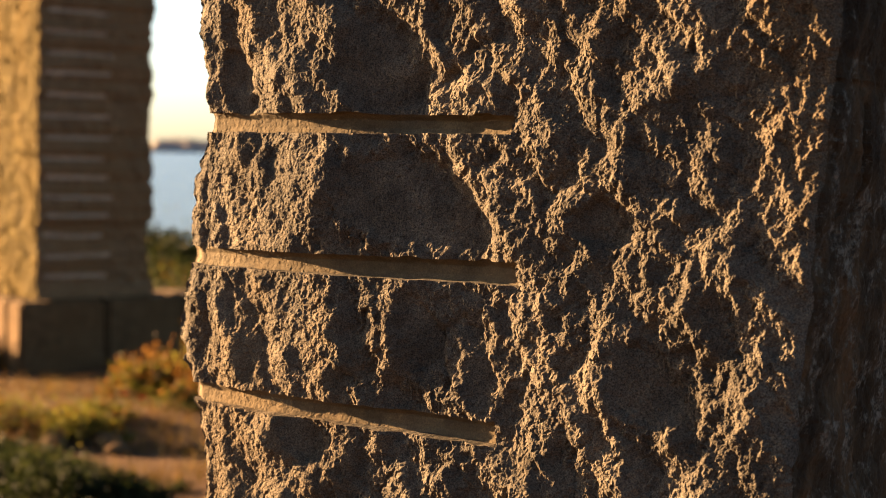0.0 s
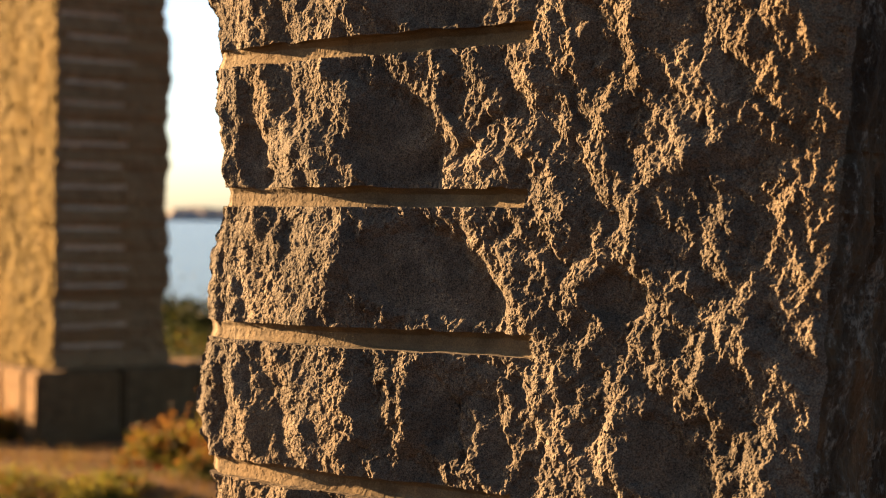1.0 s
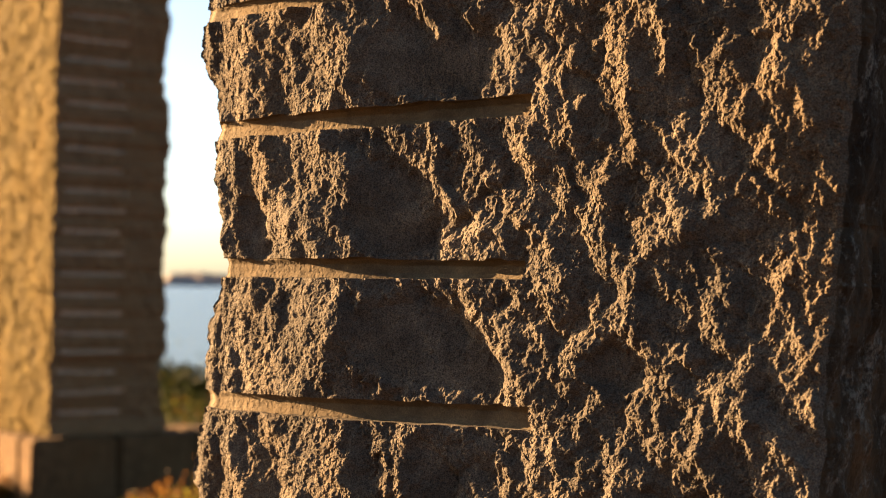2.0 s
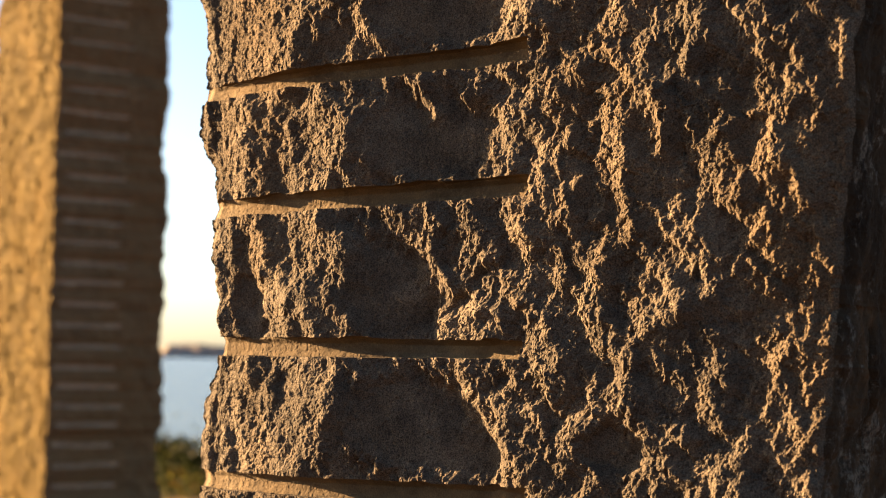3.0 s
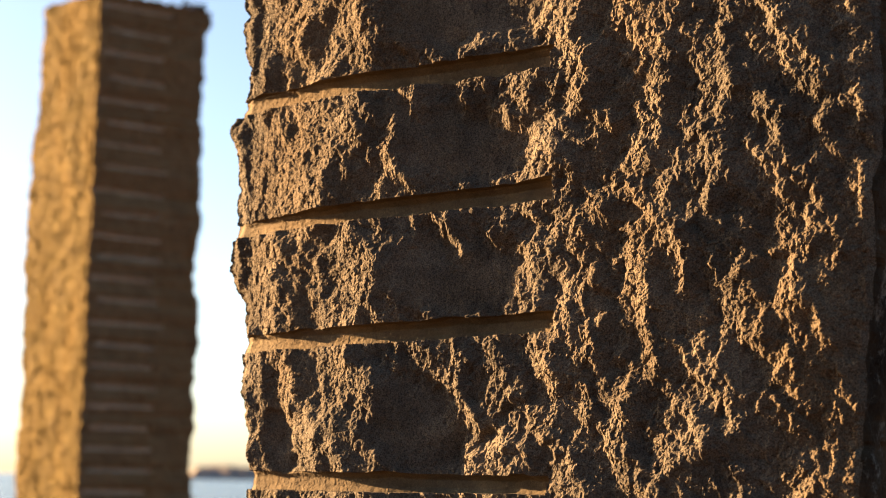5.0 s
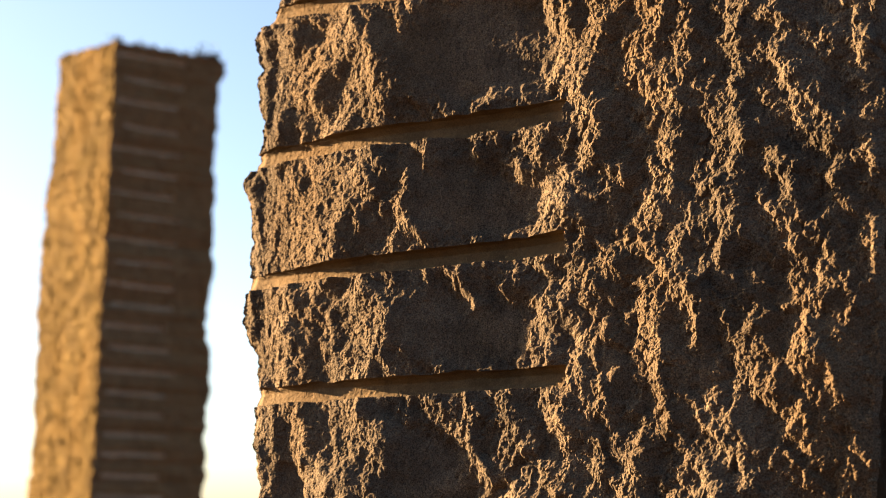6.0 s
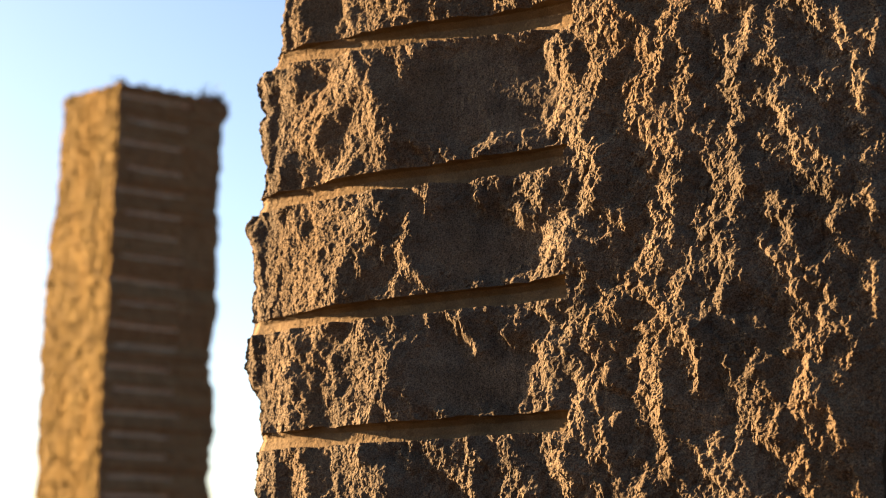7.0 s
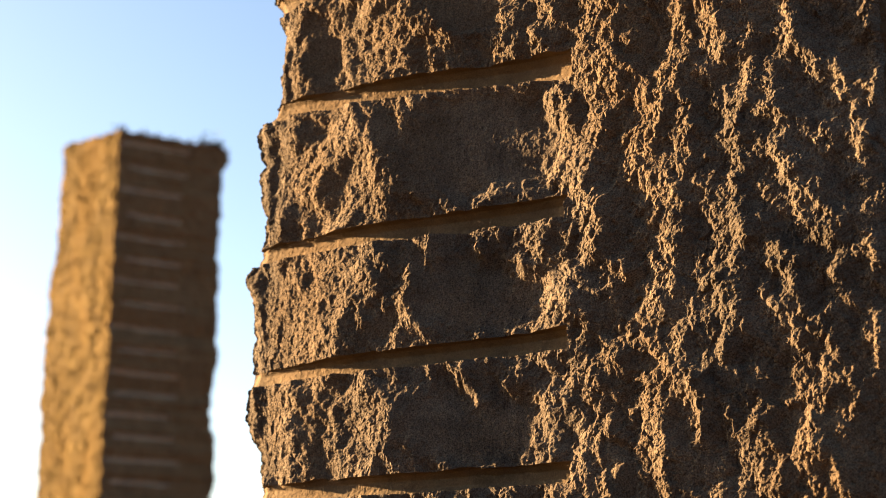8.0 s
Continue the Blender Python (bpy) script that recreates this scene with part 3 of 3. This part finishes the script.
def build_far_pillar():
    thing = tagged(new("stone_pillar"), "tall rough-split ochre stone pillar with many saw-cut grooves", "stone pillar", "standing stone pillars")
    thing.location = (FC.x, FC.y, FBASE)
    a, b = FL - FC, FR - FC
    wl, wr = a.length, b.length
    a, b = np.array(a.normalized()), np.array(b.normalized())
    corners = [np.zeros(3), b * wr, b * wr + a * wl, a * wl]
    outs = [np.array((b[1], -b[0], 0)), a * 0, np.array((-b[1], b[0], 0)), np.array((-a[1], a[0], 0))]
    outs[1] = b
    step = 0.0075
    zs = np.arange(0, FTOP - FBASE + 1e-6, step)
    cols, norms, tags, lengths = [], [], [], []
    for k in range(4):
        p, q = corners[k], corners[(k + 1) % 4]
        n = max(8, int(np.linalg.norm(q - p) / (step if k in (0, 3) else 0.04)))
        for i in range(n):
            cols.append(p + (q - p) * i / n)
            norms.append(outs[k])
            tags.append(k)
            lengths.append(np.linalg.norm(q - p) * i / n)
    P, N, K, U = np.array(cols), np.array(norms), np.array(tags), np.array(lengths)
    # soften the arrises
    N2 = (np.roll(N, 1, 0) + N + np.roll(N, -1, 0))
    N2 /= np.linalg.norm(N2, axis=1)[:, None]
    Ug, Z = np.meshgrid(U, zs)
    Kg = np.broadcast_to(K, Ug.shape)
    run = np.broadcast_to(np.arange(len(U)) * step, Ug.shape)
    h = 0.026 * fbm(run / 0.45, Z / 0.5, 2, 81) + 0.018 * fbm(run / 0.10, Z / 0.13, 3, 82, 0.6) + 0.012 * facets(run / 0.06, Z / 0.08, 83, 1.5) + 0.010 * fbm(run / 0.03, Z / 0.04, 3, 85, 0.6)
    h = np.where(Kg == 0, h * 0.55, h * 0.55)
    # saw cuts in the shaded face, closer together lower down
    zc, cuts = 0.14, []
    while zc < FTOP - FBASE - 0.1:
        cuts.append(zc)
        zc += 0.128 + 0.042 * zc / 4.3 + 0.008 * math.sin(7 * zc)
    cut = np.zeros_like(h)
    for n, c in enumerate(cuts):
        end = (0.50 if c < 2.0 else 0.52) + 0.03 * math.sin(n * 1.9)
        v = (Z - c - 0.006 * np.sin(n * 2.7) * Ug / 0.5) / 0.030
        cut = np.maximum(cut, np.where((v > 0) & (v < 1) & (Kg == 0) & (Ug > 0.05 + 0.04 * math.sin(n * 3.1)) & (Ug < end), smooth(0, 0.9, v), 0))
    h = np.where(cut > 0, h * (1 - cut) - 0.026 * cut, h)
    pts = P[None] + N2[None] * h[..., None]
    pts[..., 2] = Z
    # the sunlit face is narrower near the top
    away = np.clip((pts[..., :2] @ a[:2]) / wl, 0, 1.2)
    narrow = -0.05 * smooth(1.7, 2.4, Z) + 0.075 * smooth(3.42, 3.60, Z) + 0.03 * smooth(3.9, 4.4, Z)
    pts[..., :2] -= (a[:2] * (away * narrow)[..., None])
    wig = (1 - away) * 0.034 * fbm(Z / 0.11, Z * 0 + 7.5, 3, 89) + away * 0.055 * fbm(Z / 0.16, Z * 0 + 9.5, 3, 90, 0.6)
    pts[..., :2] += a[:2] * wig[..., None]
    across = np.clip((pts[..., :2] @ b[:2]) / wr, 0, 1.2)
    pts[..., :2] += b[:2] * (across * (0.06 * fbm(Z / 0.34, Z * 0 + 0.5, 3, 87) + 0.02 * smooth(4.2, 4.39, Z)))[..., None]
    rag = 0.03 * fbm(run[0] / 0.12, run[0] * 0 + 3, 3, 88)
    pts[-6:, :, 2] += (rag + 0.035 * away[-1])[None] * np.linspace(0, 1, 6)[:, None]
    # grooved face takes the shade-toned colour, the rest the sunlit tone
    shaft = new("shaft", grid_mesh("shaft", pts, STONE_FAR, True, (SAWN_FAR, STONE_FAR_SHADE), np.where(cut > 0, 1, np.where(Kg == 0, 2, 0))))
    shaft.parent = thing
    bm = bmesh.new()
    g = 16
    rows = [[bm.verts.new(Vector(a * (wl - 0.16) * i / g + b * wr * j / g) + Vector((0, 0, FTOP - FBASE - 0.01 + 0.03 * i / g + 0.02 * math.sin(i * 1.7 + j * 2.9)))) for i in range(g + 1)] for j in range(g + 1)]
    for j in range(g):
        for i in range(g):
            bm.faces.new((rows[j][i], rows[j][i + 1], rows[j + 1][i + 1], rows[j + 1][i]))
    part("top", bm, STONE_FAR, thing)
    # small dry clumps along the top edge
    rnd = random.Random(4)
    for u, r in ((0.02, 0.026), (0.20, 0.022), (0.30, 0.018), (0.42, 0.02), (0.55, 0.02), (0.66, 0.03), (0.72, 0.045), (0.76, 0.03)):
        bm = bmesh.new()
        for _ in range(26):
            o = Vector((rnd.gauss(0, r), rnd.gauss(0, r), abs(rnd.gauss(0, r * 0.9))))
            d = Vector((rnd.gauss(0, 1), rnd.gauss(0, 1), rnd.random() + 0.4)).normalized() * r * 0.9
            e = d.orthogonal().normalized() * r * 0.35
            bm.faces.new([bm.verts.new(o - e), bm.verts.new(o + e), bm.verts.new(o + d)])
        p = part("moss_clump", bm, MOSS, thing, "dark dry moss clump")
        p.location = Vector(b * u + a * 0.03) + Vector((0, 0, FTOP - FBASE - 0.005))
    return thing


build_far_pillar()


def stone_block(size, bevel, seed):
    bm = bmesh.new()
    bmesh.ops.create_cube(bm, size=1, matrix=Matrix.Diagonal((*size, 1)))
    bmesh.ops.bevel(bm, geom=bm.edges[:], offset=bevel, segments=2, affect='EDGES')
    bmesh.ops.subdivide_edges(bm, edges=[e for e in bm.edges if e.calc_length() > 0.2], cuts=7, use_grid_fill=True)
    for v in bm.verts:
        v.co += v.normal * 0.012 * noise.noise(v.co * 6 + Vector((seed, 0, 0)))
    return bm


def build_plinth():
    thing = tagged(new("plinth"), "low brown stone block plinth under the ochre pillar", "plinth")
    a, b = (FL - FC).normalized(), (FR - FC).normalized()
    ang = math.atan2(b.y, b.x)
    thing.location = FC - a * 0.16 - b * 0.20
    thing.rotation_euler = (0, 0, ang + radians(2))
    # local x runs along the shaded side, local y to the back; the corner stone is a slim one
    ends = [(0, 0.62), (0.626, 1.22), (1.226, 1.9)]
    for k, ((x0, x1), (y0, y1)) in enumerate(itertools.product(ends, [(0, 0.21), (0.235, 0.60), (0.61, 1.15)])):
        if x0 > 1 and y0 > 0.5:
            continue
        bm = stone_block((x1 - x0, y1 - y0, FBASE + 0.12), 0.022, k * 3.1)
        p = part("stone_block", bm, STONE_PLINTH, thing)
        p.location = ((x0 + x1) / 2, (y0 + y1) / 2, (FBASE - 0.12) / 2)
    return thing


build_plinth()


# ---------------------------------------------------------------- ground, sea, island
AHEAD = np.array((-0.66, 0.75))


def ground_height(x, y):
    d = x * AHEAD[0] + y * AHEAD[1]
    h = 0.05 * fbm(x / 1.6, y / 1.6, 3, 91) * smooth(2.0, 5.0, np.hypot(x - 0.5, y)) * smooth(1.2, 2.2, np.hypot(x + 7, y - 6.4))
    h = h + 0.25 * fbm(x / 9, y / 9, 2, 92) * smooth(13, 20, np.abs(d))
    return h - 7.0 * smooth(21, 33, d + 2.5 * fbm(x / 12, y / 12, 2, 93))


def build_ground():
    def axis(a, b):
        fine = np.arange(a, b, 0.09)
        far = np.geomspace(0.3, 4400, 46)
        return np.r_[a - far[::-1], fine, b + far]
    X, Y = np.meshgrid(axis(-13, 3), axis(-3, 15))
    pts = np.stack([X, Y, ground_height(X, Y)], -1)
    me = grid_mesh("ground", pts, SOIL)
    me.polygons.foreach_set("use_smooth", np.ones(len(me.polygons), bool))
    tagged(new("ground", me), "sandy brown ground with sparse turf between the pillars", "ground", kind="structure")
    ax = np.r_[-np.geomspace(1, 4700, 40)[::-1], 0, np.geomspace(1, 4700, 40)]
    X, Y = np.meshgrid(ax, ax)
    sea = new("water", grid_mesh("water", np.stack([X, Y, 0 * X], -1), SEA))
    sea.location = (0, 0, -4.0)
    tagged(sea, "calm grey-blue sea in evening light", "sea", kind="structure")


build_ground()


def build_island():
    # a low ridge seen across the water
    c = Vector((-0.645, 0.764, 0)).normalized() * 2000
    across = Vector((c.y, -c.x, 0)).normalized()
    n, m = 90, 14
    u, v = np.linspace(-1, 1, n), np.linspace(-1, 1, m)
    V, U = np.meshgrid(v, u)
    env = smooth(1.0, 0.86, np.abs(U)) * (1 - V**2)
    h = env * (17.0 + 5 * fbm(U * 5, V * 1.5, 4, 95)) - 1.0
    dirc = np.array(c.normalized())
    pts = np.array(c)[None, None] + U[..., None] * 165 * np.array(across) + V[..., None] * 60 * dirc
    pts[..., 2] = -4.0 + h
    ob = new("island", grid_mesh("island", pts, ISLAND))
    tagged(ob, "low hazy brown island on the sea horizon", "island", kind="structure")


build_island()


# ---------------------------------------------------------------- plants
def leafy(rnd, count, radius, height, size, spread=1.0):
    """Many small leaves on an uneven dome, in clumps with gaps."""
    verts, faces = [], []
    hubs = [(rnd.gauss(0, 0.45) * radius, rnd.gauss(0, 0.45) * radius, rnd.uniform(0.25, 1.0) * height, rnd.uniform(0.10, 0.26) * radius) for _ in range(26)]
    for _ in range(count):
        hx, hy, hz, hr = rnd.choice(hubs)
        fall = max(0.15, 1 - (hx * hx + hy * hy) / (radius * radius * 1.4))
        o = Vector((hx + rnd.gauss(0, hr), hy + rnd.gauss(0, hr), max(0.01, hz * fall + rnd.gauss(0, hr * 0.6))))
        d = Vector((rnd.gauss(0, 1), rnd.gauss(0, 1), rnd.gauss(0.5, 0.8))).normalized() * size * rnd.uniform(0.6, 1.4)
        e = d.orthogonal().normalized() * d.length * 0.28
        e.rotate(Euler((0, 0, rnd.random() * 6)))
        k = len(verts)
        verts += [o, o + d * 0.5 + e, o + d, o + d * 0.5 - e]
        faces.append((k, k + 1, k + 2, k + 3))
    return verts, faces


def mesh_of(name, verts, faces, mat):
    me = bpy.data.meshes.new(name)
    me.from_pydata([tuple(v) for v in verts], [], faces)
    me.materials.append(mat)
    return me


def bush(x, y, radius, height, mats, label, seed, count=1800, size=0.03, group=""):
    rnd = random.Random(seed)
    z = float(ground_height(np.array([x]), np.array([y]))[0])
    thing = tagged(new("bush"), label, "bush", group)
    thing.location = (x, y, z)
    bm = bmesh.new()
    for _ in range(16):
        tip = Vector((rnd.gauss(0, 0.4) * radius, rnd.gauss(0, 0.4) * radius, rnd.uniform(0.5, 0.9) * height))
        base = Vector((rnd.gauss(0, 0.08) * radius, rnd.gauss(0, 0.08) * radius, -0.02))
        side = (tip - base).orthogonal().normalized() * 0.006
        third = side.cross(tip - base).normalized() * 0.006
        low = [bm.verts.new(base + side), bm.verts.new(base - side * 0.5 + third), bm.verts.new(base - side * 0.5 - third)]
        top = bm.verts.new(tip)
        for i in range(3):
            bm.faces.new((low[i], low[(i + 1) % 3], top))
    part("twigs", bm, TWIG, thing, "thin brown twigs")
    for k, (mat, share, lift) in enumerate(mats):
        v, f = leafy(rnd, int(count * share), radius, height * lift, size)
        ob = new("foliage", mesh_of("foliage", v, f, mat))
        ob.parent = thing
    return thing


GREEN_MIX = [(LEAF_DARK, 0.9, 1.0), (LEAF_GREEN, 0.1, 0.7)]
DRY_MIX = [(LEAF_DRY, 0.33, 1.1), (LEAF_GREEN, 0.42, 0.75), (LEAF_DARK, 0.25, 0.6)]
for n, (x, y, rad, hi) in enumerate([(-11.0, 12.0, 0.8, 0.50), (-12.0, 11.9, 0.9, 0.52), (-13.2, 10.4, 0.9, 0.55), (-14.3, 9.6, 0.9, 0.6)]):
    bush(x, y, rad, hi, GREEN_MIX, "dark green coastal bush on the slope", 1 + n, 6000, 0.06, "bushes on the slope")
# the last three stand out of view, added to shade the plinth's left side
for n, (x, y, rad, hi) in enumerate([(-5.55, 5.72, 0.24, 0.26), (-5.25, 5.92, 0.32, 0.40), (-4.95, 6.0, 0.32, 0.44), (-4.95, 5.55, 0.26, 0.22), (-7.25, 5.72, 0.24, 0.20), (-7.6, 5.55, 0.3, 0.3), (-8.15, 6.05, 0.36, 0.46), (-8.35, 6.45, 0.38, 0.5)]):
    bush(x, y, rad, hi, DRY_MIX, "dry bush with rust-brown tips and green base", 11 + n, 2600, 0.034, "dry bushes by the plinth")
for n, (x, y, rad, hi) in enumerate([(-10.3, 11.1, 0.5, 0.26), (-10.9, 11.5, 0.55, 0.28), (-9.6, 10.3, 0.5, 0.22), (-9.0, 9.6, 0.5, 0.20), (-11.6, 12.3, 0.6, 0.3), (-9.9, 10.9, 0.5, 0.24)]):
    bush(x, y, rad, hi, [(LEAF_DARK, 0.75, 1.0), (LEAF_GREEN, 0.12, 0.9), (LEAF_DRY, 0.13, 0.9)], "low olive shrub on open ground near the shore", 51 + n, 2400, 0.05, "olive shrubs behind the plinth")
for n, (x, y, rad, hi) in enumerate([(-5.15, 4.25, 0.30, 0.15), (-4.75, 4.35, 0.26, 0.13), (-5.0, 4.75, 0.24, 0.10)]):
    bush(x, y, rad, hi, [(LEAF_GREEN, 0.75, 1.0), (LEAF_DRY, 0.25, 0.8)], "low yellow-green shrub in the sun", 21 + n, 2000, 0.026, "yellow-green shrubs")
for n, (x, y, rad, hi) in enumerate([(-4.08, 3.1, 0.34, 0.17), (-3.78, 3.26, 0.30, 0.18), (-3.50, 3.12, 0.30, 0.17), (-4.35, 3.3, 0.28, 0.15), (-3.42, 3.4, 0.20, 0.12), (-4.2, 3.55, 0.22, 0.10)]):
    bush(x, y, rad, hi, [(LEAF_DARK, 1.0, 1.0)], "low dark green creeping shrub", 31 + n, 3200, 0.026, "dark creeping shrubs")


def build_grass():
    rng = np.random.default_rng(12)
    spots = np.stack([rng.uniform(-9, -3, 520), rng.uniform(3, 9, 520)], 1)
    spots = spots[np.hypot(spots[:, 0] + 7.0, spots[:, 1] - 6.4) > 1.15]
    at = np.repeat(spots, rng.integers(14, 40, len(spots)), 0)
    n = len(at)
    at = at + rng.normal(0, 0.10, (n, 2))
    z = ground_height(at[:, 0], at[:, 1])
    turn = rng.uniform(0, 6.283, n)
    e = np.stack([np.cos(turn), np.sin(turn), 0 * turn], 1) * 0.004
    o = np.stack([at[:, 0], at[:, 1], z - 0.01], 1)
    tip = o + np.stack([rng.normal(0, 0.03, n), rng.normal(0, 0.03, n), rng.uniform(0.04, 0.13, n)], 1)
    verts = np.stack([o - e, o + e, tip], 1).reshape(-1, 3)
    ob = new("grass", mesh_of("grass", verts.tolist(), np.arange(3 * n).reshape(-1, 3).tolist(), STRAW))
    tagged(ob, "sparse dry yellow-green grass tufts on sand", "grass", kind="stuff")


build_grass()


def wildflower(x, y, high, seed):
    rnd = random.Random(seed)
    z = float(ground_height(np.array([x]), np.array([y]))[0])
    thing = tagged(new("wildflower"), "small red wildflower on a thin stem in dry grass", "flower", "red wildflowers")
    thing.location = (x, y, z - 0.01)
    bm = bmesh.new()
    bmesh.ops.create_cone(bm, segments=5, radius1=0.004, radius2=0.0025, depth=high, cap_ends=True, matrix=Matrix.Translation((0, 0, high / 2)))
    part("stem", bm, TWIG, thing)
    for k in range(6):
        bm = bmesh.new()
        turn = k * 1.047 + rnd.uniform(-0.2, 0.2)
        out, side = Vector((math.cos(turn), math.sin(turn), 0.5)), Vector((-math.sin(turn), math.cos(turn), 0))
        low = [bm.verts.new((0, 0, high - 0.004)), bm.verts.new(out * 0.018 - side * 0.012 + Vector((0, 0, high))), bm.verts.new(out * 0.030 + Vector((0, 0, high + 0.003))), bm.verts.new(out * 0.018 + side * 0.012 + Vector((0, 0, high)))]
        bm.faces.new(low)
        bmesh.ops.solidify(bm, geom=bm.faces[:], thickness=0.002)
        part("petal", bm, PETAL, thing)
    return thing


for n, (x, y, high) in enumerate([(-4.98, 4.93, 0.14), (-4.93, 5.02, 0.11)]):
    wildflower(x, y, high, 61 + n)


def build_stones():
    rnd = random.Random(21)
    for k in range(16):
        x, y = -4.5 + rnd.gauss(0, 0.45), 4.2 + rnd.gauss(0, 0.45)
        r = rnd.uniform(0.03, 0.07)
        bm = bmesh.new()
        bmesh.ops.create_icosphere(bm, subdivisions=2, radius=r)
        for v in bm.verts:
            v.co *= 1 + 0.35 * noise.noise(v.co * 14 + Vector((k * 3, 0, 0)))
            v.co.z *= 0.6
        me = bpy.data.meshes.new("stone")
        bm.to_mesh(me)
        bm.free()
        me.materials.append(STONE_PLINTH)
        ob = new("stone", me)
        ob.location = (x, y, float(ground_height(np.array([x]), np.array([y]))[0]) + r * 0.3)
        ob.rotation_euler = (0, 0, rnd.random() * 6)
        tagged(ob, "small brown stone lying on sandy ground", "stone", "loose stones")


build_stones()
